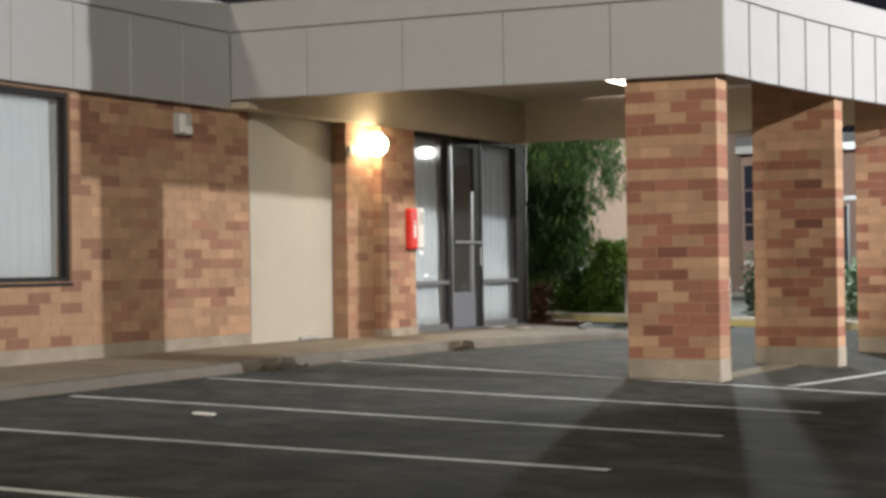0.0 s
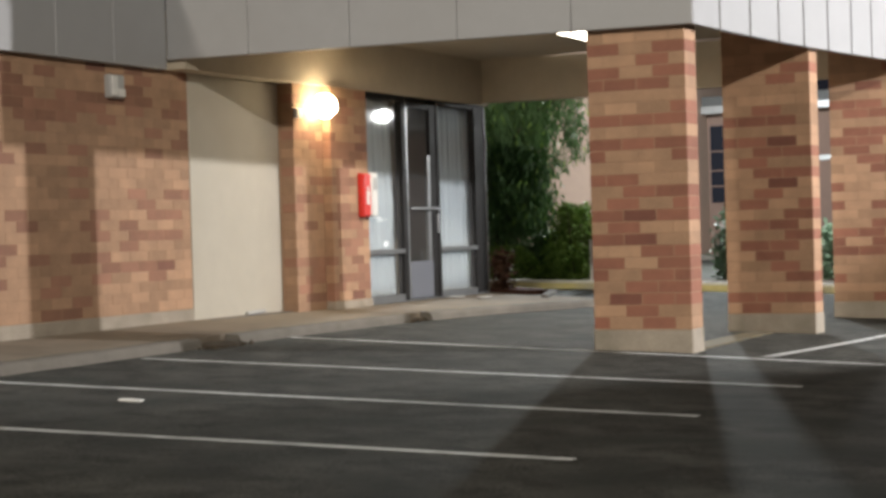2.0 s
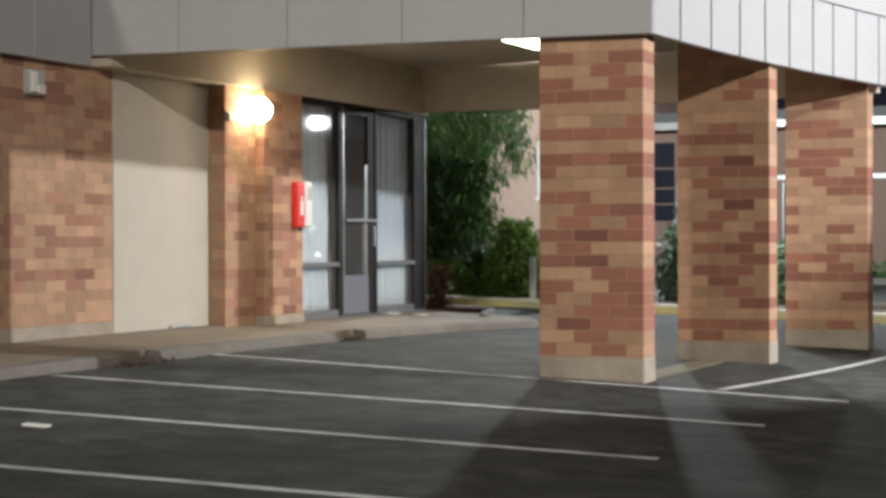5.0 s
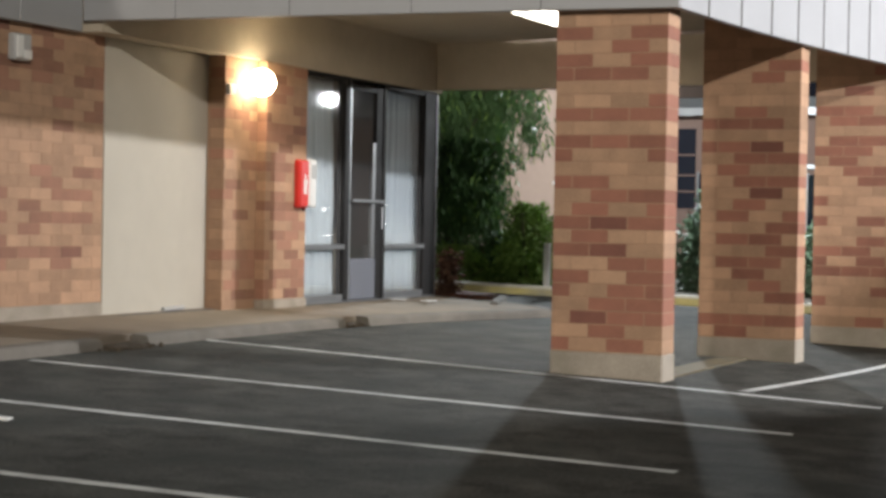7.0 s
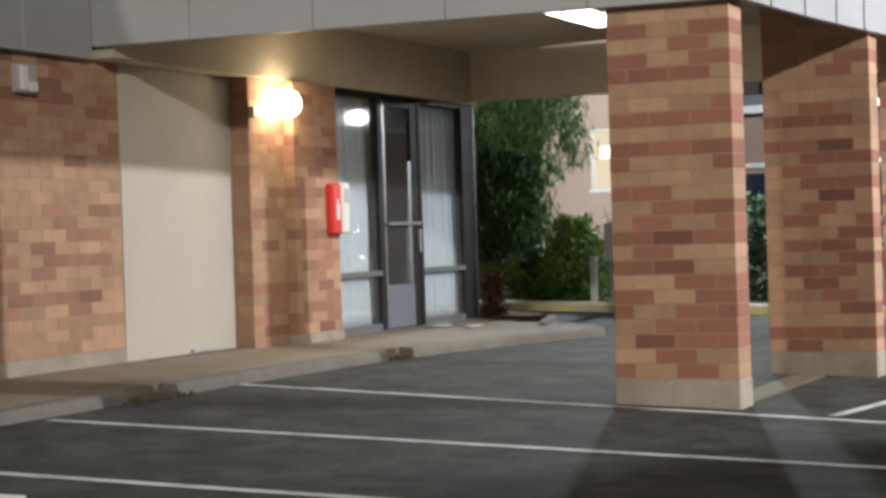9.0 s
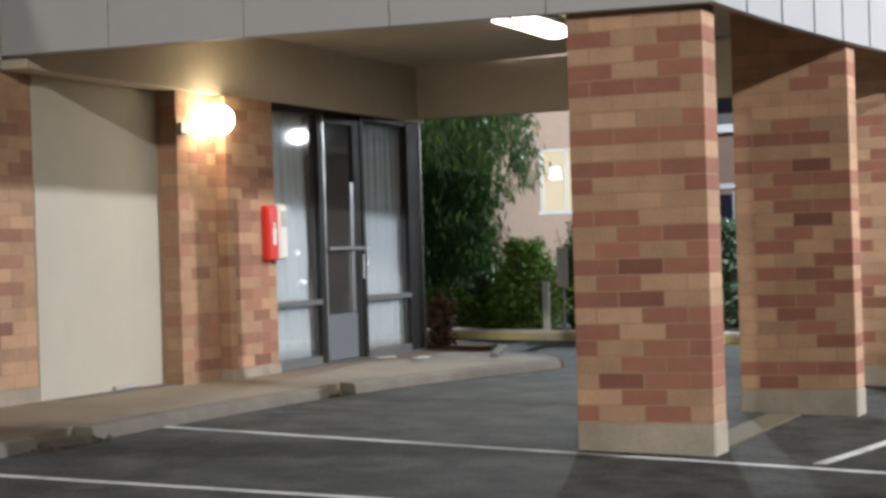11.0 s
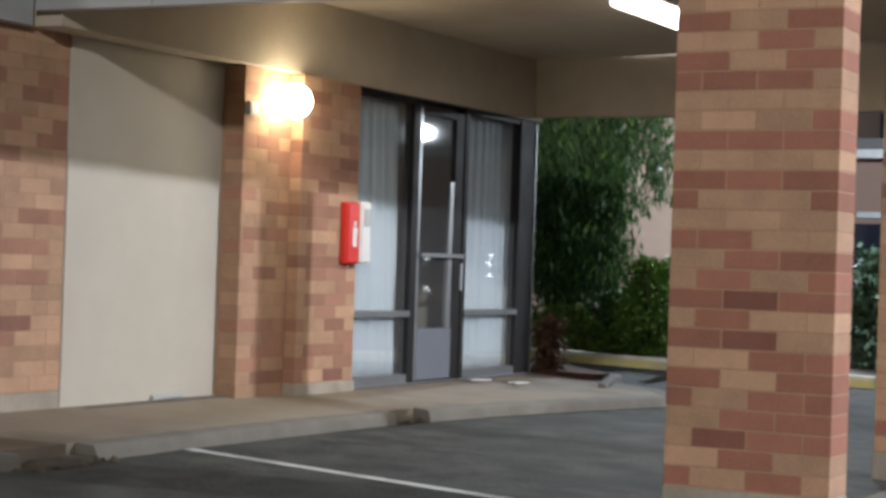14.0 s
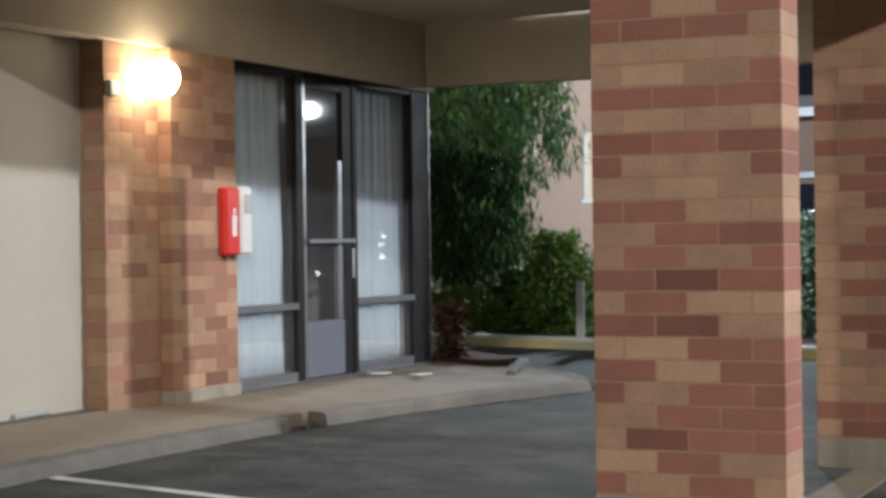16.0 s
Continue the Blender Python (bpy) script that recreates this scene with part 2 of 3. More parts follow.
# curved white line that follows the canopy
bm = bmesh.new()
rows = []
for i in range(40):
    y = -0.15 + i * 0.25
    x = 0.60 + 0.16 * y - 0.012 * y * y
    rows.append((bm.verts.new((x - 0.042, y, 0.006)), bm.verts.new((x + 0.042, y, 0.006))))
for a, b in zip(rows, rows[1:]):
    bm.faces.new((a[0], a[1], b[1], b[0]))
tagged(part("edge_line", bm, PAINT), "curved white edge line painted beside the brick piers", "road marking", kind="structure")
tagged(part("yellow_line", block(-0.36, -0.12, 0.34, 2.66, -0.02, 0.012, 0.004), WORN_YELLOW), "worn yellow painted strip between two brick piers", "road marking", kind="structure")

# ---- walkway and kerb ----
WALK = [(-5.3, -14), (-4.30, -14), (-4.26, -2.0), (-4.22, 0.0), (-4.22, 0.4), (-4.20, 1.8), (-4.13, 2.8), (-3.98, 4.0), (-3.75, 5.1), (-3.45, 6.3), (-3.75, 6.75), (-4.55, 7.25), (-5.3, 7.25), (-5.3, 0.0)]
bm = slab(WALK, -0.02, 0.118, 0.006)
for v in bm.verts:
    if v.co.z > 0.05 and v.co.x > -5:
        v.co.z -= 0.03
tagged(part("pavement", bm, CONCRETE), "brownish stained concrete walkway along the brick wall", "pavement", kind="structure")


def kerb_piece(points, w, h, seed):
    """A length of kerb with a rounded edge and a chipped, uneven face."""
    rng = random.Random(seed)
    bm = bmesh.new()
    prof = [(0, -0.02), (0, h), (w - 0.035, h), (w - 0.01, h - 0.012), (w, h - 0.04), (w + 0.012, -0.02)]
    fine = []
    for (xa, ya), (xb, yb) in zip(points, points[1:]):
        n = max(1, int(math.hypot(xb - xa, yb - ya) / 0.12))
        fine += [(xa + (xb - xa) * i / n, ya + (yb - ya) * i / n) for i in range(n)]
    fine.append(points[-1])
    rings = []
    for i, (x, y) in enumerate(fine):
        a, b = fine[max(0, i - 1)], fine[min(len(fine) - 1, i + 1)]
        t = Vector((b[0] - a[0], b[1] - a[1])).normalized()
        side = Vector((t.y, -t.x))
        chip = rng.uniform(-0.012, 0.006)
        rings.append([bm.verts.new((x + side.x * (p + (chip if k > 2 else 0)), y + side.y * (p + (chip if k > 2 else 0)), z + (chip * 0.5 if 0 < k < 4 else 0))) for k, (p, z) in enumerate(prof)])
    for a, b in zip(rings, rings[1:]):
        for k in range(len(prof) - 1):
            bm.faces.new((a[k], a[k + 1], b[k + 1], b[k]))
    bm.faces.new(rings[0])
    bm.faces.new(rings[-1][::-1])
    bmesh.ops.recalc_face_normals(bm, faces=bm.faces)
    return bm


for i, pts in enumerate(([(-4.300, -14), (-4.285, -8)], [(-4.285, -7.98), (-4.270, -5)], [(-4.270, -4.98), (-4.250, -1.35)], [(-4.230, -0.75), (-4.220, 0.4), (-4.201, 1.7)], [(-4.200, 1.72), (-4.160, 2.5)], [(-4.120, 2.95), (-3.980, 4.0)], [(-3.977, 4.02), (-3.750, 5.1), (-3.450, 6.3)], [(-3.460, 6.32), (-3.75, 6.75), (-4.55, 7.25)])):
    tagged(part("kerb", kerb_piece(pts, 0.16, 0.092, i), KERB), "chipped grey concrete kerb at the edge of the walkway", "kerb", "kerb pieces", "structure")


def rubble(name, x, y, rx, ry, h, mat, label, n=40, seed=1):
    rng = random.Random(seed)
    bm = bmesh.new()
    made = bmesh.ops.create_icosphere(bm, subdivisions=3, radius=1)["verts"]
    for v in made:
        k = 1 + 0.25 * noise.noise(v.co * 2.1 + Vector((seed, 0, 0)))
        v.co = Vector((v.co.x * rx * k, v.co.y * ry * k, max(-0.01, v.co.z * h * k)))
    for _ in range(n):
        c = Vector((rng.uniform(-rx, rx) * 1.2, rng.uniform(-ry, ry) * 1.2, rng.uniform(0, 0.01)))
        for v in bmesh.ops.create_icosphere(bm, subdivisions=1, radius=rng.uniform(0.008, 0.03))["verts"]:
            v.co = v.co * rng.uniform(0.7, 1.3) + c
    ob = part(name, bm, mat)
    ob.location = (x, y, 0)
    return tagged(ob, label, "dirt", kind="stuff")


rubble("dirt_pile", -4.10, -1.05, 0.12, 0.30, 0.05, DIRT, "dark dirt and leaves in a gap of the kerb", seed=3)
rubble("broken_kerb", -4.06, 2.72, 0.07, 0.22, 0.045, DIRT, "broken dark notch in the kerb with crumbs", seed=5)

# ---- brick wall and stucco panel ----
KINDS = {"T": TAN, "R": ROSE, "D": DARK, "r": FADED_ROSE, "d": FADED_DARK}
_bricks = {}


def brick_mesh(length, depth, kind, axis):
    key = (round(length, 4), round(depth, 4), kind, axis)
    if key not in _bricks:
        a, d, h = length / 2, depth / 2, (COURSE - JOINT) / 2
        bm = block(-a, a, -d, d, -h, h, 0.003) if axis == "x" else block(-d, d, -a, a, -h, h, 0.003)
        _bricks[key] = mesh("brick", bm, KINDS[kind])
    return _bricks[key]


def brick(parent, length, depth, kind, axis, place):
    ob = new("brick", brick_mesh(length, depth, kind, axis))
    ob.parent = parent
    ob.location = Vector(place) - parent.location
    return ob


def pick(y, z, seed, more=0.0):
    """Bricks of one colour come in runs."""
    v = 0.45 * noise.noise(Vector((y * 0.8 + seed * 7.1, z * 1.5, seed))) + 0.95 * noise.noise(Vector((y * 3.1, z * 9.3, seed + 5.0)))
    return "d" if v > 0.62 - more else "r" if v > 0.17 - more else "T"


WALL_X = -5.30
wall = tagged(part("wall_brick", block(-5.6, WALL_X - 0.0025, -14, 0.34, 0, 2.66), MORTAR), "multicoloured tan and rose brick wall with a stone foot", "wall", kind="structure")
# opening for the big window: the core is cut into strips round it
bm = bmesh.new()
W0, W1, S0, S1 = -8.2, -2.58, 0.84, 2.62
for y0, y1, z0, z1 in ((-14, W0, 0, 2.66), (W1, 0.34, 0, 2.66), (W0, W1, 0, S0), (W0, W1, S1, 2.66)):
    block(-5.6, WALL_X - 0.0025, y0, y1, z0, z1, bm=bm)
wall.data = mesh("wall_brick", bm, MORTAR)
part("wall_foot", block(-5.4, WALL_X + 0.012, -14, 0.335, -0.12, 0.235, 0.008), BASE, wall, "rough pale concrete foot")

rest = bmesh.new()
far_bricks = []
row = 0
z = 0.24 + COURSE / 2
while z < 2.66:
    shift = LENGTH / 2 if row % 2 else 0.0
    y1 = 0.34
    first = True
    while y1 > -4.6:
        ln = LENGTH / 2 if (first and row % 2) else LENGTH
        y0 = y1 - ln
        a, b = y0, y1
        if S0 - 0.03 < z < S1 + 0.02 and a < W1 < b:
            a = W1
        inside = S0 - 0.03 < z < S1 + 0.02 and b <= W1 + 1e-6
        if not inside and b - a > 0.04:
            kind = pick((a + b) / 2, z, 1)
            size = b - a - JOINT
            if y0 > -2.35:
                brick(wall, size, 0.09, kind, "y", (WALL_X - 0.045, (a + b) / 2, z))
            else:
                far_bricks.append((size, kind, (a + b) / 2, z))
        y1, first = y0, False
    row += 1
    z += COURSE
for kind in "Trd":
    bm = bmesh.new()
    for size, k, y, zz in far_bricks:
        if k == kind:
            block(WALL_X - 0.09, WALL_X, y - size / 2, y + size / 2, zz - (COURSE - JOINT) / 2, zz + (COURSE - JOINT) / 2, bm=bm)
    tagged(part("brick_field", bm, KINDS[kind], wall), kind="stuff")

tagged(part("wall_panel", block(-5.6, -5.292, 0.345, 2.10, 0.0, 2.66, 0.004), STUCCO), "plain beige stucco panel beside the brick wall", "wall", kind="structure")
tagged(part("conduit", rod((-5.27, 1.62, 0.145), (-5.27, 1.28, 0.135), 0.022), GREY), "short grey conduit lying at the foot of the panel", "pipe")

# ---- brick pilaster with two steps ----
pil = tagged(part("wall_pilaster", block(-5.6, -5.1025, 2.042, 3.5, 0, 2.66), MORTAR), "stepped tan and rose brick pilaster beside the glass door", "wall", kind="structure")
part("mortar_core", block(-5.12, -5.0025, 2.674, 3.492, 0.1, 2.66), MORTAR, pil)
part("pilaster_foot", block(-5.5, -4.985, 2.655, 3.52, 0.10, 0.20, 0.01), BASE, pil, "pale concrete foot")
row = 0
z = 0.205 + COURSE / 2
while z < 2.66:
    for y0, y1, face in ((2.03, 2.655, -5.10), (2.66, 3.505, -5.0)):
        y, first = y1, True
        while y > y0 + 0.03:
            ln = LENGTH / 2 if (first and row % 2 == 0) else LENGTH
            a = max(y0, y - ln)
            if y - a > 0.05:
                brick(pil, y - a - JOINT, 0.16, pick((a + y) / 2 + 3, z, 4, 0.14), "y", (face - 0.08, (a + y) / 2, z))
            y, first = a, False
    row += 1
    z += COURSE

# ---- window in the brick wall ----
win = thing("window_1", -5.3, -2.58, S0, "wide dark-framed window with pale drapes behind", "window", kind="structure")


def rel(bm, ob):
    bmesh.ops.translate(bm, verts=bm.verts, vec=-ob.location)
    return bm


for y0, y1, z0, z1 in ((W0, W1, S0, S0 + 0.05), (W0, W1, S1 - 0.05, S1), (W1 - 0.05, W1, S0 + 0.05, S1 - 0.05), (W0, W0 + 0.05, S0 + 0.05, S1 - 0.05), (-5.4, -5.35, S0 + 0.05, S1 - 0.05)):
    part("window_frame", rel(block(-5.42, -5.33, y0, y1, z0, z1, 0.004), win), BRONZE, win)
part("window_sill", rel(block(-5.45, -5.285, W0, W1, S0 - 0.035, S0 - 0.004, 0.004), win), BRONZE, win)
for y0, y1 in ((W0 + 0.05, -5.4), (-5.35, W1 - 0.05)):
    glaze(rel(block(-5.385, -5.379, y0, y1, S0 + 0.05, S1 - 0.05), win), win)


def drape(name, x, y0, y1, z0, z1, label, lean=0.0, folds=9.0, depth=0.035):
    """A hanging cloth in soft folds; lean pulls its lower edge sideways."""
    bm = bmesh.new()
    nu, nv = 72, 14
    grid = []
    for j in range(nv + 1):
        v = j / nv
        line = []
        for i in range(nu + 1):
            u = i / nu
            y = y0 + (y1 - y0) * u + lean * u * (1 - v) ** 1.3
            ph = u * folds * 2 * math.pi + 0.8 * math.sin(3.1 * v + u * 5)
            line.append(bm.verts.new((x + depth * math.sin(ph) * (0.45 + 0.55 * (1 - v)), y + 0.008 * math.cos(ph * 1.7), z0 + (z1 - z0) * v + (0.012 * math.sin(ph) if j == 0 else 0))))
        grid.append(line)
    for a, b in zip(grid, grid[1:]):
        for i in range(nu):
            bm.faces.new((a[i], a[i + 1], b[i + 1], b[i]))
    ob = part(name, bm, CLOTH, smooth=True)
    md = ob.modifiers.new("thick", "SOLIDIFY")
    md.thickness = 0.004
    return tagged(ob, label, "curtain", "drapes behind the glass")


drape("curtain", -5.47, -5.4, -2.45, 0.80, 2.60, "pale green-white drape hanging behind the wide window", folds=22)
drape("curtain", -5.47, -8.1, -5.45, 0.80, 2.60, "pale green-white drape hanging behind the wide window", folds=20)

# ---- glass front with the door ----
GX = -5.06
front = thing("window_2", GX, 3.5, 0.12, "dark bronze shopfront glazing beside the entrance door", "window", kind="structure")
FR = [(3.505, 3.545, 0.12, 2.64), (4.49, 4.60, 0.12, 2.64), (5.43, 5.50, 0.12, 2.64), (6.55, 6.86, 0.12, 2.64)]
for y0, y1, z0, z1 in FR:
    part("window_frame", rel(block(GX - 0.10, GX, y0, y1, z0, z1, 0.004), front), BRONZE, front)
part("window_frame", rel(block(GX - 0.04, GX + 0.012, 6.862, 6.885, 0.12, 2.64, 0.003), front), ALU, front, "bright grey aluminium corner strip")
part("window_frame", rel(block(GX - 0.10, GX + 0.006, 3.505, 6.86, 2.642, 2.70, 0.004), front), BRONZE, front)
for y0, y1 in ((3.545, 4.49), (5.50, 6.55)):
    part("window_frame", rel(block(GX - 0.09, GX - 0.005, y0, y1, 0.12, 0.20, 0.004), front), ALU, front)
    part("window_frame", rel(block(GX - 0.085, GX + 0.012, y0, y1, 0.71, 0.765, 0.004), front), ALU, front, "grey aluminium mid rail")
    part("window_frame", rel(block(GX - 0.08, GX - 0.01, y0, y1, 2.60, 2.641, 0.004), front), BRONZE, front)
    for z0, z1 in ((0.20, 0.71), (0.765, 2.60)):
        glaze(rel(block(GX - 0.053, GX - 0.047, y0, y1, z0, z1), front), front)
part("threshold", rel(block(GX - 0.12, GX + 0.03, 3.505, 6.86, 0.112, 0.128, 0.003), front), ALU, front)

door = thing("door_1", GX, 4.62, 0.13, "closed glass entrance door with grey kick plate", "door", kind="structure")
part("stile", rel(block(GX - 0.07, GX - 0.012, 4.605, 4.66, 0.135, 2.60, 0.004), door), ALU, door, "light grey aluminium hinge stile")
part("stile", rel(block(GX - 0.07, GX - 0.012, 5.27, 5.425, 0.135, 2.60, 0.004), door), BRONZE, door)
part("stile", rel(block(GX - 0.066, GX - 0.016, 5.20, 5.268, 0.60, 1.95, 0.004), door), ALU, door, "light grey pull stile")
part("top_rail", rel(block(GX - 0.07, GX - 0.014, 4.66, 5.27, 2.53, 2.60, 0.004), door), BRONZE, door)
part("kick_plate", rel(block(GX - 0.065, GX - 0.006, 4.661, 5.27, 0.135, 0.60, 0.006), door), KICK, door, "slate grey metal kick plate")
part("push_bar", rel(block(GX - 0.01, GX + 0.035, 4.64, 5.41, 1.245, 1.285, 0.008), door), ALU, door, "grey aluminium push bar")
part("pull_handle", rel(rod((GX + 0.03, 5.36, 0.95), (GX + 0.03, 5.36, 1.2), 0.012), door), ALU, door)
glaze(rel(block(GX - 0.043, GX - 0.037, 4.66, 5.27, 0.60, 2.53), door), door)

drape("curtain", -5.20, 3.52, 4.43, 0.17, 2.62, "white floor-length drape behind the glazing, pulled aside", lean=0.12, folds=6, depth=0.028)
drape("curtain", -5.20, 5.60, 6.72, 0.19, 2.62, "white floor-length drape behind the glazing", folds=8, depth=0.026)

# room behind the glass
tagged(part("floor", block(-11, -5.18, 0.5, 6.85, 0.0, 0.118), CARPET), "dark carpet of the unlit room", "floor", kind="structure")
tagged(part("wall_room", block(-11.2, -11, 0.3, 6.9, 0, 2.9), ROOM), "dim painted wall of the unlit room", "wall", kind="structure")
tagged(part("wall_room_side", block(-11, -5.6, 1.9, 2.0, 0, 2.9), ROOM), "dim painted wall of the unlit room", "wall", kind="structure")
tagged(part("wall_room_end", block(-11.2, -5.17, 6.9, 7.05, 0, 3.3), STUCCO), "beige stucco end wall", "wall", kind="structure")
tagged(part("wall_room_window", block(-9.2, -9.0, -14, 1.9, 0, 2.9), ROOM), "dim painted wall behind the wide window", "wall", kind="structure")
tagged(part("ceiling", block(-11, -5.42, -14, 6.9, 2.90, 3.0), ROOM), "dim ceiling of the unlit rooms", "ceiling", kind="structure")

# ---- canopy ----
SOF, FB, FJ, FT = 3.27, 2.755, 3.46, 3.76
tagged(part("ceiling", slab([(-5.06, -0.05), (-0.02, -0.05), (0.10, 1.3), (0.22, 2.6), (0.42, 3.9), (0.80, 5.3), (0.78, 5.50), (-2.0, 6.1), (-5.06, 6.98)], SOF, SOF + 0.06), SOFFIT), "shaded tan plaster ceiling of the entrance canopy", "ceiling", kind="structure")
tagged(part("wall_bulkhead", block(-5.6, -5.045, -0.05, 6.99, 2.662, SOF, 0.004), SOFFIT), "tan plaster band above the glazing and brickwork", "wall", kind="structure")
beam = slab([(-5.04, 6.80), (-3.4, 6.66), (-1.6, 6.20), (0.78, 5.49), (0.80, 5.60), (-1.55, 6.34), (-3.4, 6.82), (-5.04, 6.97)], 2.70, SOF)
tagged(part("beam", beam, SOFFIT), "tan plaster beam across the far side of the canopy", "beam", kind="structure")
tagged(part("roof", slab([(-11, -14), (-5.3, -14), (-5.3, -0.06), (-0.1, -0.06), (0.0, 1.3), (0.14, 2.6), (0.34, 3.9), (0.72, 5.3), (0.72, 5.44), (-1.6, 6.3), (-5.1, 7.0), (-11, 7.0)], 3.36, 3.45), ROOM), "flat dark roof of the building and canopy", "roof", kind="structure")

canopy = thing("fascia", 0, 0, FB, "pale grey metal fascia of panels with dark seams", "fascia", kind="structure")
XS = [0.035, -1.045, -2.125, -3.205, -4.285, -5.20]
for a, b in zip(XS, XS[1:]):
    part("fascia_panel", rel(block(b + 0.0035, a - 0.0035, -0.13, -0.055, FB, FJ - 0.006, 0.004), canopy), PANEL, canopy)
part("seam_backing", rel(block(-5.2, 0.0, -0.118, -0.06, FB + 0.01, FJ + 0.02), canopy), FAINT_SEAM, canopy, "grey recessed seams")
part("fascia_cap", rel(block(-5.2, 0.045, -0.145, -0.05, FJ + 0.006, FT, 0.008), canopy), PANEL, canopy)
y = -0.13
WX = -5.2
while y > -12:
    part("fascia_panel", rel(block(WX - 0.08, WX, y - 0.84 + 0.0035, y - 0.0035, 2.655, FJ - 0.006, 0.004), canopy), PANEL, canopy)
    y -= 0.84
part("seam_backing", rel(block(WX - 0.075, WX - 0.012, -12.7, -0.14, 2.66, FJ + 0.02), canopy), FAINT_SEAM, canopy, "grey recessed seams")
part("fascia_cap", rel(block(WX - 0.085, WX + 0.015, -12.7, -0.147, FJ + 0.006, FT, 0.008), canopy), PANEL, canopy)


def curve_x(y):
    return 0.045 + 0.070 * y + 0.0175 * y * y


def curved(y0, y1, z0, z1, t0, t1, n=4):
    bm = bmesh.new()
    rings = []
    for i in range(n + 1):
        yy = y0 + (y1 - y0) * i / n
        x = curve_x(yy)
        rings.append([bm.verts.new((x + o, yy, zz)) for o, zz in ((t0, z0), (t1, z0), (t1, z1), (t0, z1))])
    for a, b in zip(rings, rings[1:]):
        for k in range(4):
            bm.faces.new((a[k], a[(k + 1) % 4], b[(k + 1) % 4], b[k]))
    bm.faces.new(rings[0][::-1])
    bm.faces.new(rings[-1])
    bmesh.ops.recalc_face_normals(bm, faces=bm.faces)
    bmesh.ops.bevel(bm, geom=[e for e in bm.edges if e.is_boundary is False and e.calc_face_angle(0) > 1.2], offset=0.003, segments=1, affect="EDGES")
    return bm


YA, YB = -0.13, 5.42
JOINTS = [YA, 0.49, 1.19, 1.85, 2.44, 3.01, 3.57, 4.05, 4.6, 5.15, YB]
for y0, y1 in zip(JOINTS, JOINTS[1:]):
    part("fascia_panel", rel(curved(y0 + 0.021, y1 - 0.021, FB, FJ - 0.006, -0.07, 0.0), canopy), PANEL, canopy)
part("seam_backing", rel(curved(YA + 0.02, YB - 0.01, FB + 0.01, FJ + 0.02, -0.06, -0.014, 24), canopy), SEAM, canopy, "dark recessed seams")
part("fascia_cap", rel(curved(YA - 0.01, YB + 0.01, FJ + 0.006, FT, -0.08, 0.015, 24), canopy), PANEL, canopy)
part("end_panel", rel(slab([(-1.6, 6.30), (curve_x(YB) - 0.01, YB + 0.012), (curve_x(YB) - 0.01, YB + 0.08), (-1.6, 6.38)], FB, FT), canopy), PANEL, canopy)

# ---- brick piers ----
# T tan, R rose, D dark; from the top course down
PIER_A = "TTT TTTT RTR TTRT RTR RRRT TTT TTTR RRR TTTT RRR RTTR TTT RRTT TRR TRTR RDR TRTT RDT TTRR RTR RTRR TRR TDRR TRT RTRT".split()
PIER_B = "TTT TTTT TTR TTRT TTT TTTT TRT RRRT TTT RRDT TRR TRTT TRR TTDT TRT TRTR TTR TRRT TTR TRRT TRT TTRT TTR TTTT RRR TRTT".split()
PIER_C = "TTR TTTT TRT TTTT RRT TRRT TTT TRRT RRT TRTR TRR TTRR TTT RTTT TTT RTRT TTT TTRR RRT RTRT RRR TTTT TTR RTTT TTT TTRT".split()


def pier(x0, y0, pattern, label):
    w, d, foot = 3 * PIER_LENGTH, 0.30, 0.178
    ob = thing("brick_pier", x0, y0, 0, label, "pillar", "brick piers of the canopy")
    part("mortar_core", block(0.006, w - 0.006, 0.0025, d - 0.0025, 0.02, SOF - 0.004), MORTAR, ob)
    part("pier_foot", block(-0.004, w + 0.004, -0.006, d + 0.006, -0.08, foot - 0.004, 0.012), BASE, ob, "stained pale concrete foot")
    z = foot + COURSE / 2
    rows = pattern[::-1] + ["TTTT", "TTT", "TRTT", "TTT", "TTTT"]
    for k, text in enumerate(rows):
        if z + COURSE / 2 > SOF:
            break
        kinds = list(text)
        if k % 2 == 1:
            edges = [0, 1, 2, 3]
            kinds = kinds[:3] if len(kinds) >= 3 else kinds + ["T"]
        else:
            edges = [0, 0.5, 1.5, 2.5, 3]
            kinds = kinds if len(kinds) == 4 else [kinds[0]] + kinds
        for (a, b), kind in zip(zip(edges, edges[1:]), kinds):
            brick(ob, (b - a) * PIER_LENGTH - JOINT, d, kind, "x", (x0 + (a + b) / 2 * PIER_LENGTH, y0 + d / 2, z))
        z += COURSE
    return ob


pier(-0.963, 0.0, PIER_A, "square tan and rose brick pier under the canopy corner")
pier(-0.590, 2.72, PIER_B, "tan and rose brick pier, middle one under the canopy")
pier(-0.185, 5.47, PIER_C, "tan and rose brick pier at the end of the canopy")

# ---- lamps and fittings ----
wl = thing("wall_lamp", -5.1, 2.44, 2.42, "lit warm globe lamp on the brick pilaster", "lamp")
part("back_plate", rel(block(-5.1, -5.085, 2.39, 2.49, 2.36, 2.48, 0.006), wl), GREY, wl)
part("holder", rel(rod((-5.085, 2.44, 2.42), (-5.05, 2.44, 2.42), 0.05), wl), GREY, wl)
bm = bmesh.new()
bmesh.ops.create_uvsphere(bm, u_segments=24, v_segments=16, radius=0.135)
bmesh.ops.translate(bm, verts=bm.verts, vec=(0.165, 0, 0))
part("globe", bm, GLOBE, wl, "glowing glass globe", smooth=True)
jb = thing("junction_box", -5.1, 2.06, 2.33, "small pale electrical box on the brickwork", "electrical box")
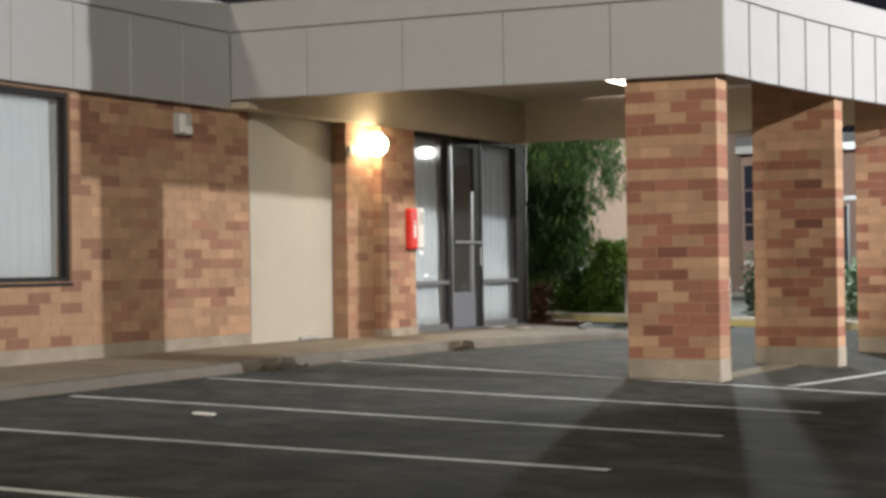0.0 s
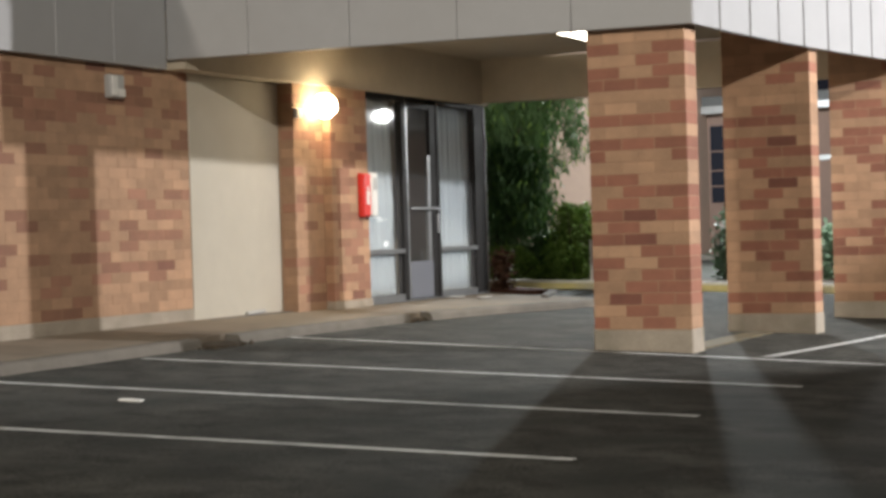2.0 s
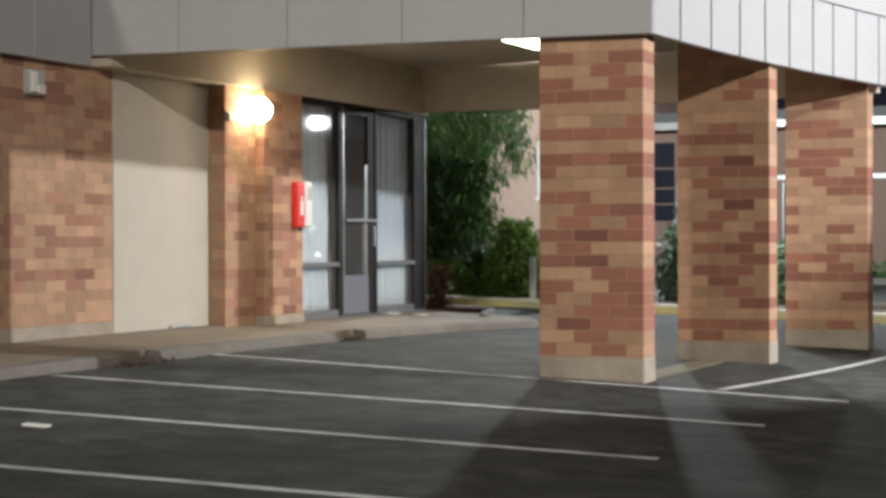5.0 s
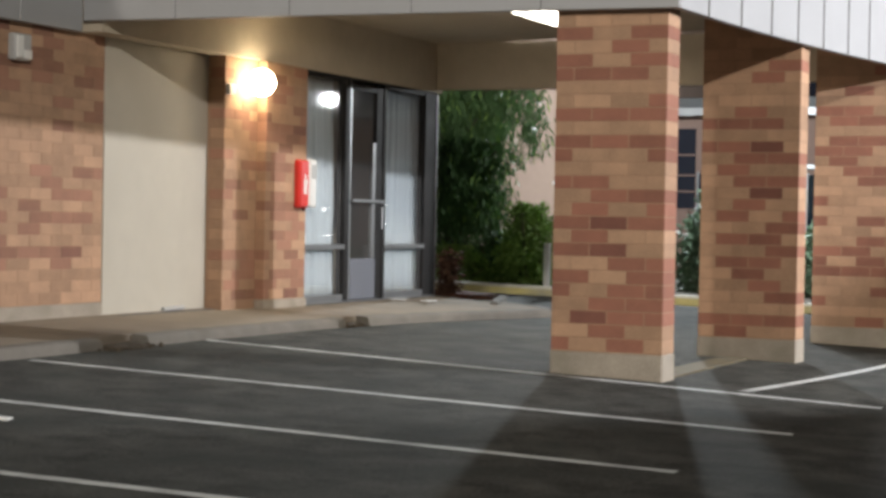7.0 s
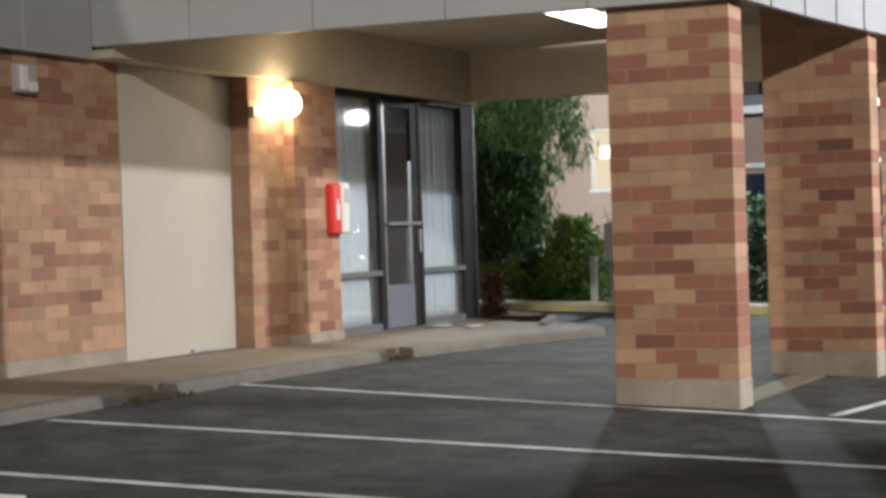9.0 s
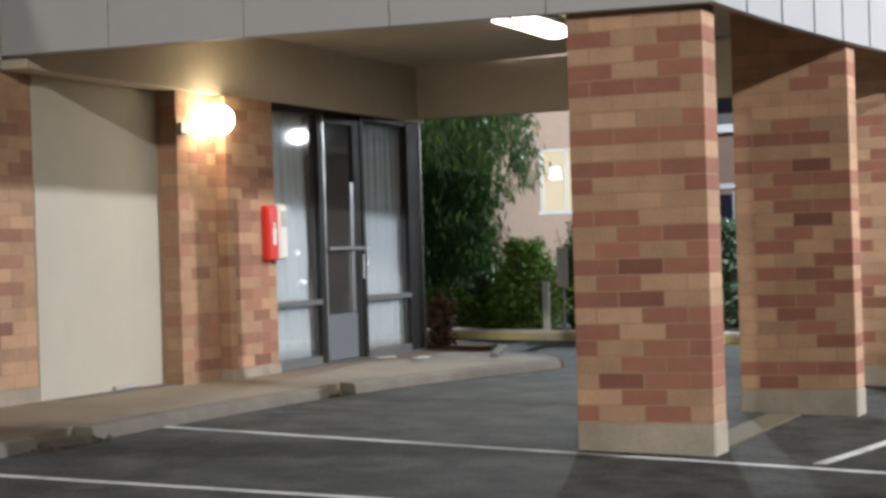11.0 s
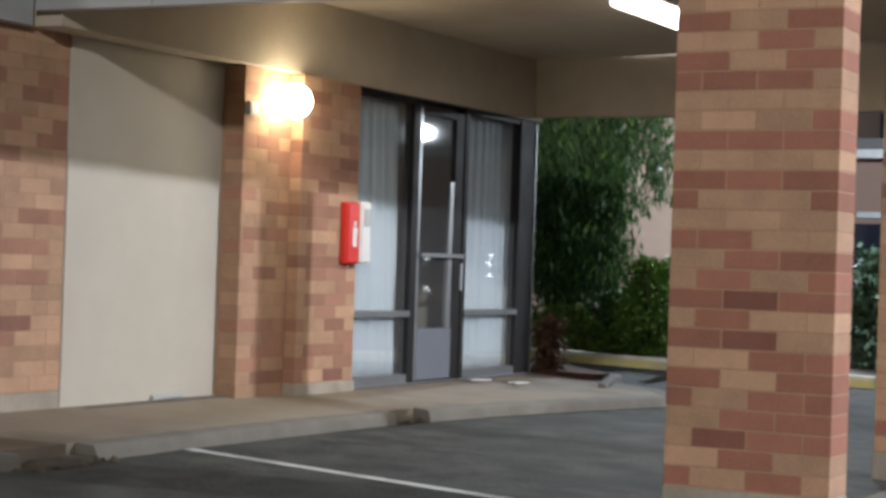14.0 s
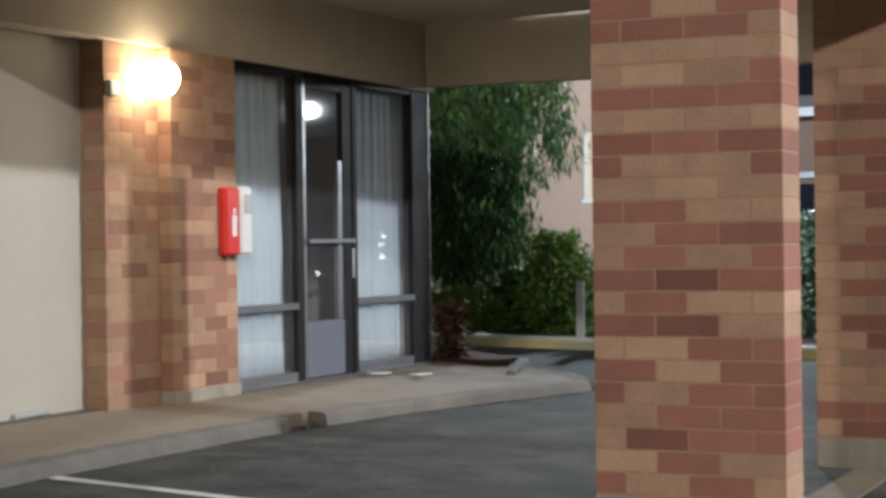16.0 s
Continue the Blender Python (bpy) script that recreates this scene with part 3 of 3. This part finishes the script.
part("box", rel(block(-5.1, -5.06, 2.05, 2.16, 2.28, 2.38, 0.006), jb), WHITE, jb)
part("lid", rel(block(-5.06, -5.052, 2.055, 2.155, 2.285, 2.375, 0.003), jb), GREY, jb)


def tube_lamp(x, y, w, ln):
    ob = thing("ceiling_light", x, y, SOF, "lit fluorescent fixture under the canopy ceiling", "ceiling light", "canopy ceiling lights")
    part("housing", block(-w / 2, w / 2, -ln / 2, ln / 2, -0.055, 0, 0.006), WHITE, ob)
    for s in (-1, 1):
        bm = block(s * w / 4 - w / 4 + 0.012, s * w / 4 + w / 4 - 0.012, -ln / 2 + 0.02, ln / 2 - 0.02, -0.095, -0.056, 0.012)
        part("diffuser", bm, TUBE, ob, "glowing diffuser")
    part("divider", block(-0.010, 0.010, -ln / 2, ln / 2, -0.10, -0.05, 0.002), GREY, ob)
    return ob


tube_lamp(-2.5, 3.75, 0.36, 1.45)
tube_lamp(-2.72, 2.30, 0.30, 0.42)

sb = thing("alarm_box", -5.3, -0.90, 2.44, "small grey-white alarm box high on the brick wall", "alarm box")
part("body", rel(block(-5.3, -5.22, -1.01, -0.79, 2.33, 2.555, 0.012), sb), GREY, sb)
part("cover", rel(block(-5.22, -5.205, -0.90, -0.80, 2.34, 2.42, 0.006), sb), WHITE, sb, "white sensor lens")
part("visor", rel(block(-5.222, -5.20, -1.0, -0.92, 2.35, 2.54, 0.006), sb), WHITE, sb)

fx = thing("extinguisher_cabinet", -5.0, 3.35, 1.16, "red fire extinguisher cabinet with white marking on brick", "extinguisher cabinet")
part("body", rel(block(-5.0, -4.935, 3.245, 3.425, 1.165, 1.675, 0.012), fx), RED, fx)
part("front_door", rel(block(-4.935, -4.922, 3.253, 3.417, 1.18, 1.66, 0.005), fx), RED, fx)
bm = block(-4.921, -4.918, 3.315, 3.375, 1.31, 1.47, 0.001)
block(-4.921, -4.918, 3.33, 3.36, 1.475, 1.52, bm=bm)
block(-4.921, -4.918, 3.365, 3.385, 1.42, 1.46, bm=bm)
part("marking", bm, WHITE, fx, "white bottle-shaped marking").location = -fx.location
part("latch", rel(rod((-4.93, 3.33, 1.165), (-4.93, 3.33, 1.14), 0.018), fx), BRONZE, fx)
sp = thing("call_box", -5.05, 3.60, 1.16, "pale call box with a grey speaker on the door frame", "call box")
part("body", rel(block(-5.06, -4.955, 3.51, 3.66, 1.17, 1.69, 0.02), sp), WHITE, sp)
part("speaker_grille", rel(block(-4.955, -4.947, 3.535, 3.635, 1.48, 1.63, 0.006), sp), GREY, sp)

litter = block(-0.075, 0.075, -0.05, 0.05, 0, 0.012, 0.004)
for v in litter.verts:
    v.co.z += 0.006 * math.sin(v.co.x * 60)
lt = part("paper_scrap", litter, PAPER)
lt.location, lt.rotation_euler = (-2.26, -4.94, 0.004), (0, 0, 0.3)
tagged(lt, "crumpled white paper scrap lying on the asphalt", "litter")
for x, y, r in ((-4.55, 5.62, 0.2), (-4.88, 5.50, -0.3)):
    o = part("paper_scrap", block(-0.10, 0.10, -0.05, 0.05, 0, 0.008, 0.002), PAPER)
    o.location, o.rotation_euler = (x, y, 0.122), (0, 0, 1.2 + r)
    tagged(o, "flat white paper scrap on the walkway", "litter")

# ---- planting island at the corner ----
tagged(part("planter_edge", kerb_piece([(-4.1, 6.35), (-4.28, 6.9), (-4.5, 7.6), (-5.0, 7.9)], 0.10, 0.135, 31), KERB), "low pale edging of the planting bed", "kerb", kind="structure")
tagged(part("planting_bed", slab([(-5.16, 7.06), (-4.62, 7.06), (-4.42, 7.2), (-4.6, 7.6), (-5.05, 7.88), (-5.4, 7.9), (-5.4, 7.06)], -0.02, 0.15), MULCH), "reddish mulch in the corner bed", "planting bed", kind="structure")


def leaf(bm, c, d, s, w, rng):
    """One narrow folded leaf."""
    d = d.normalized()
    side = d.cross(Vector((rng.uniform(-1, 1), rng.uniform(-1, 1), rng.uniform(-1, 1)))).normalized() * w
    v = [bm.append(tuple(p)) or len(bm) - 1 for p in (c, c + d * s * 0.5 + side, c + d * s, c + d * s * 0.5 - side)]
    return v


def leaves(name, parent, mat, sites, seed, size, width, per, droop, spread, label=""):
    rng = random.Random(seed)
    verts, faces = [], []
    for site in sites:
        for _ in range(per):
            c = site + Vector((rng.gauss(0, spread), rng.gauss(0, spread), rng.gauss(0, spread * 0.9)))
            d = Vector((rng.gauss(0, 1), rng.gauss(0, 1), rng.gauss(-droop, 0.6)))
            faces.append(leaf(verts, c, d, size * rng.uniform(0.6, 1.4), width * rng.uniform(0.7, 1.3), rng))
    me = bpy.data.meshes.new(name)
    me.from_pydata(verts, [], faces)
    me.materials.append(mat)
    ob = new(name, me)
    ob.parent = parent
    if label:
        ob["label"] = label
    return ob


def weeping_tree(x, y, h, r, seed, label):
    rng = random.Random(seed)
    ob = thing("tree", x, y, 0, label, "tree")
    bm = rod((0, 0, -0.05), (0.08, 0.03, h * 0.42), 0.17, 0.12)
    rod((0.08, 0.03, h * 0.42), (0.02, 0.1, h * 0.8), 0.12, 0.05, bm=bm)
    sites = []
    for k in range(64):
        a = k * 2.4 + rng.uniform(-.3, .3)
        z0 = h * rng.uniform(0.38, 0.95)
        reach = r * rng.uniform(0.35, 1.0) * (1.15 - 0.45 * z0 / h)
        tip = Vector((math.cos(a) * reach, math.sin(a) * reach, z0 + rng.uniform(0.0, 0.35)))
        rod((0.05, 0.05, z0 - 0.25), tip, 0.035, 0.010, 6, bm)
        for s in range(7):
            f = rng.uniform(0.35, 1.05)
            p = Vector((tip.x * f, tip.y * f, z0 - 0.1 + (tip.z - z0) * f))
            drop = rng.uniform(0.5, 1.7) * min(1.0, z0 / 2.0)
            steps = int(drop / 0.10)
            for q in range(steps):
                sites.append(p + Vector((0.05 * math.sin(q * .7 + k), 0.05 * math.cos(q * .6 + s), -0.10 * q)))
    for s in range(20):
        p = Vector((rng.uniform(0.7, 1.55), rng.uniform(-0.5, 0.3), rng.uniform(2.3, 3.3)))
        for q in range(rng.randint(3, 7)):
            sites.append(p + Vector((0.03 * q, 0.04 * math.cos(q * .6 + s), -0.10 * q)))
    rod((0.05, 0.05, h * 0.55), (1.3, -0.1, 3.1), 0.04, 0.012, 6, bm)
    part("trunk", bm, BARK, ob, smooth=True)
    sites = [p for p in sites if p.z > 0.25]
    leaves("crown", ob, LEAF, sites, seed + 1, 0.15, 0.014, 12, 2.6, 0.075)
    leaves("crown_highlights", ob, LEAF2, sites[::7], seed + 2, 0.16, 0.012, 6, 2.6, 0.08)
    return ob


weeping_tree(-7.55, 13.0, 4.6, 1.12, 11, "dark green weeping tree behind the yellow kerb")
weeping_tree(-9.4, 13.4, 4.9, 1.7, 12, "dark green weeping tree behind the yellow kerb")


def shrub(name, x, y, rx, ry, h, mat, seed, label, size=0.07, width=0.018, count=900, z0=0.0):
    rng = random.Random(seed)
    ob = thing(name, x, y, z0, label, "shrub")
    bm = bmesh.new()
    sites = []
    for k in range(14):
        a = rng.uniform(0, 6.28)
        tip = Vector((math.cos(a) * rx * rng.uniform(.3, .9), math.sin(a) * ry * rng.uniform(.3, .9), h * rng.uniform(.5, .95)))
        rod((0.03 * math.cos(a), 0.03 * math.sin(a), -0.03), tip, 0.014, 0.005, 5, bm)
    for _ in range(count):
        a, u, v = rng.uniform(0, 6.28), rng.random() ** 0.4, rng.random()
        lump = 0.75 + 0.35 * noise.noise(Vector((math.cos(a) * 1.7, math.sin(a) * 1.7, v * 2.5 + seed)))
        prof = math.sin(min(1, 0.25 + v * 0.85) * math.pi * 0.93) ** 0.6
        sites.append(Vector((math.cos(a) * rx * u * prof * lump, math.sin(a) * ry * u * prof * lump, 0.04 + v * h * (0.8 + 0.3 * lump) * 0.92)))
    part("stems", bm, BARK, ob)
    leaves("foliage", ob, mat, sites, seed, size, width, 9, 0.2, 0.05)
    return ob


shrub("shrub", -5.75, 11.75, 0.72, 0.5, 1.25, LEAF2, 21, "bright green leafy bush behind the yellow kerb")
shrub("shrub", -5.05, 12.4, 0.55, 0.5, 1.55, LEAF, 22, "dark green bush behind the yellow kerb")
shrub("shrub", -6.9, 11.6, 0.75, 0.4, 0.55, LEAF2, 23, "low bright green ground bush behind the yellow kerb", count=600)
shrub("shrub", -6.3, 12.2, 0.9, 0.4, 0.75, LEAF, 24, "dark green bush behind the yellow kerb")
shrub("shrub", -8.0, 11.9, 0.9, 0.5, 0.8, LEAF, 27, "dark green bush behind the yellow kerb")
shrub("shrub", -3.55, 14.0, 0.75, 0.6, 1.5, LEAF3, 25, "pale grey-green bush beside the car park", size=0.13, width=0.03)
shrub("shrub", -2.0, 15.2, 1.1, 0.7, 1.2, LEAF3, 28, "pale grey-green bush beside the car park", size=0.13, width=0.03)
shrub("dead_plant", -5.0, 7.2, 0.09, 0.09, 0.5, DRY, 26, "withered brown plant in the corner bed", size=0.10, width=0.02, count=60, z0=0.14)

# ---- far kerb, posts and sign ----
bm = kerb_piece([(-14, 10.25), (-8, 10.42), (-5, 10.72), (-2, 11.0), (4, 11.4)], 0.16, 0.135, 44)
bm.normal_update()
for f in bm.faces:
    f.material_index = 1 if f.normal.z > 0.3 else 0
fk = tagged(part("far_kerb", bm, [YELLOW, PALE_TOP]), "kerb across the drive, yellow painted face, pale worn top", "kerb", kind="structure")
tagged(part("planting_strip", slab([(-14, 10.3), (-8, 10.45), (-5, 10.75), (-2, 11.03), (4, 11.43), (4, 17), (-14, 19)], -0.02, 0.12), DIRT), "dark bare planting strip behind the kerb", "planting bed", kind="structure")
post = thing("marker_post", -5.12, 10.86, 0.12, "short white marker post behind the yellow kerb", "post")
part("shaft", block(-0.042, 0.042, -0.03, 0.03, -0.03, 0.585, 0.008), WHITE, post)
part("cap", block(-0.046, 0.046, -0.034, 0.034, 0.586, 0.612, 0.008), WHITE, post)
sign = thing("sign_post", -4.90, 10.92, 0.12, "small pale sign plate on a thin steel post", "sign")
part("shaft", rod((0, 0, -0.03), (0, 0, 1.03), 0.016), STEEL, sign)
part("plate", block(-0.075, 0.075, -0.026, -0.018, 0.55, 1.06, 0.004), WHITE, sign)
for k in range(2):
    p2 = copy_thing(post, pose(-3.55 + 1.5 * k, 11.05 + 0.15 * k, 0.12))

# ---- small lights across the drive, mirrored in the glazing; posts added, unseen ----
def path_light(x, y, heights):
    ob = thing("path_light", x, y, 0.0, "added unseen post carrying small lights mirrored in the glazing", "path light", "path lights across the drive")
    part("shaft", rod((0, 0, -0.02), (0, 0, max(heights) + 0.08), 0.03, 0.025), STEEL, ob)
    for k, z in enumerate(heights):
        d = 0.05 * (k % 2)
        head = part("lamp_head", rod((-0.02, -0.02 - d, z), (-0.10, -0.06 - d, z), 0.03, 0.04), GREY, ob)
        part("lens", rod((-0.101, -0.0605 - d, z), (-0.115, -0.066 - d, z), 0.032, 0.026), LENS, head, "glowing lens")


for x, y, heights in ((0.83, 17.57, (1.17, 1.36, 1.50)), (1.8, 17.15, (0.95,)), (3.02, 19.28, (1.5,))):
    path_light(x, y, heights)

# ---- houses in the distance ----
house = thing("stucco_building", -12, 26, 0, "pink-beige stucco building with one lit window", "building")
Y = 26.0
wx0, wx1, wz0, wz1 = -10.70, -9.55, 1.97, 3.31
bm = bmesh.new()
for x0, x1, z0, z1 in ((-30, wx0, 0, 8), (wx1, -9.2, 0, 8), (wx0, wx1, 0, wz0), (wx0, wx1, wz1, 8)):
    block(x0, x1, Y, Y + 0.3, z0, z1, bm=bm)
part("wall", rel(bm, house), FARWALL, house)
part("side_wall", rel(block(-9.5, -9.2, Y + 0.3, Y + 9, 0, 8), house), FARWALL, house)
part("roof", rel(block(-30.2, -9.1, Y - 0.2, Y + 9.2, 8, 8.3, 0.02), house), SEAM, house)
w = part("window", rel(block(wx0, wx1, Y + 0.10, Y + 0.13, wz0, wz1), house), LITROOM, house, "warm lit window")
for x0, x1, z0, z1 in ((wx0, wx0 + 0.05, wz0, wz1), (wx1 - 0.05, wx1, wz0, wz1), (wx0, wx1, wz1 - 0.05, wz1), (wx0 - 0.05, wx1 + 0.05, wz0 - 0.08, wz0), ((wx0 + wx1) / 2 - 0.02, (wx0 + wx1) / 2 + 0.02, wz0, wz1)):
    bm = rel(block(x0, x1, Y - 0.03, Y + 0.09, z0, z1, 0.004), house)
    part("frame", bm, WHITE, w)

SHADE = glow("lit_lampshade", (1.0, 0.86, 0.58), 1.6)
bm = bmesh.new()
bmesh.ops.create_cone(bm, cap_ends=True, segments=14, radius1=0.15, radius2=0.11, depth=0.26)
bmesh.ops.translate(bm, verts=bm.verts, vec=(-10.38, Y - 0.06 + 0.15, wz0 + 0.82))
for v in bm.verts:
    v.co.y = Y + 0.085 + (v.co.y - Y - 0.09) * 0.06
part("lampshade", rel(bm, house), SHADE, w, "glowing lampshade close behind the window")
low = thing("low_building", 3, 30, 0, "low brown building with pale roof edge and dark windows", "building")
part("wall", rel(block(-9.195, 22, 30, 30.3, 0, 4.1), low), FARWALL2, low)
part("roof", rel(block(-9.19, 22.3, 29.5, 36, 4.1, 4.45, 0.02), low), SEAM, low)
part("roof_edge", rel(block(-9.19, 22.35, 29.42, 29.5, 4.0, 4.2, 0.01), low), STEEL, low, "pale roof edge")
part("ledge", rel(block(-8.3, 22.0, 29.9, 30.0, 2.72, 2.86, 0.01), low), STEEL, low)
for k in range(11):
    x = -8.4 + k * 2.7
    f = part("window", rel(block(x, x + 2.0, 29.96, 30.02, 0.95, 2.6), low), DARKPANE, low)
    for x0, x1 in ((x - 0.05, x), (x + 0.98, x + 1.03), (x + 2.0, x + 2.05)):
        part("frame", rel(block(x0, x1, 29.93, 30.0, 0.9, 2.65), low), ALU, f)
f = part("window", rel(block(-9.12, -8.50, 29.96, 30.02, 1.75, 3.72), low), DARKPANE, low)
for z in (2.15, 2.55, 3.05):
    part("slat", rel(block(-9.12, -8.50, 29.92, 29.955, z, z + 0.035), low), FARWALL2, f)
tagged(part("hedge_bed", block(-9, 22, 27.8, 28.6, -0.02, 0.14, 0.02), KERB), "pale kerb in front of the low building", "kerb", kind="structure")
rng = random.Random(77)
hedge = thing("hedge", 4, 28.9, 0, "dark low hedge along the low building", "hedge", kind="stuff")
sites = [Vector((rng.uniform(-12, 16), rng.uniform(-.3, .3), rng.uniform(.05, .62))) for _ in range(1400)]
leaves("foliage", hedge, LEAF, sites, 78, 0.16, 0.05, 6, 0.1, 0.10)

# ---- the site slopes ----


def lift(x, y, z):
    """The car park climbs to the building and falls away towards the near end; the roof line keeps nearly level."""
    x, z = min(8.0, max(-6.5, x)), min(3.3, max(0.0, z))
    return -(0.0335 - 0.0083 * z) * (x + 0.05)


SOIL = ("ground", "parking_line", "pavement", "kerb", "dirt_pile", "paper_scrap")
bpy.context.view_layer.update()
moved = set()
for ob in list(scene.objects):
    top = ob
    while top.parent:
        top = top.parent
    if top.type in ("CAMERA", "LIGHT"):
        continue
    p = ob.matrix_world.translation.copy()
    if top.type == "EMPTY" and (top.name.startswith("brick_pier") or top.location.y > 8.5):
        if ob is top:
            ob.location.z += lift(p.x, p.y, 0)
        continue
    if ob.type != "MESH":
        continue
    soil = ob.name.split(".")[0] in SOIL
    if ob.data.users > 1:
        ob.location.z += lift(p.x, p.y, p.z)
    elif ob.data.name not in moved:
        moved.add(ob.data.name)
        for v in ob.data.vertices:
            w = v.co + p if not any(ob.rotation_euler) else p
            v.co.z += lift(w.x, w.y, w.z) + (0.005 * max(-20.0, min(0.0, w.y)) if soil else 0)
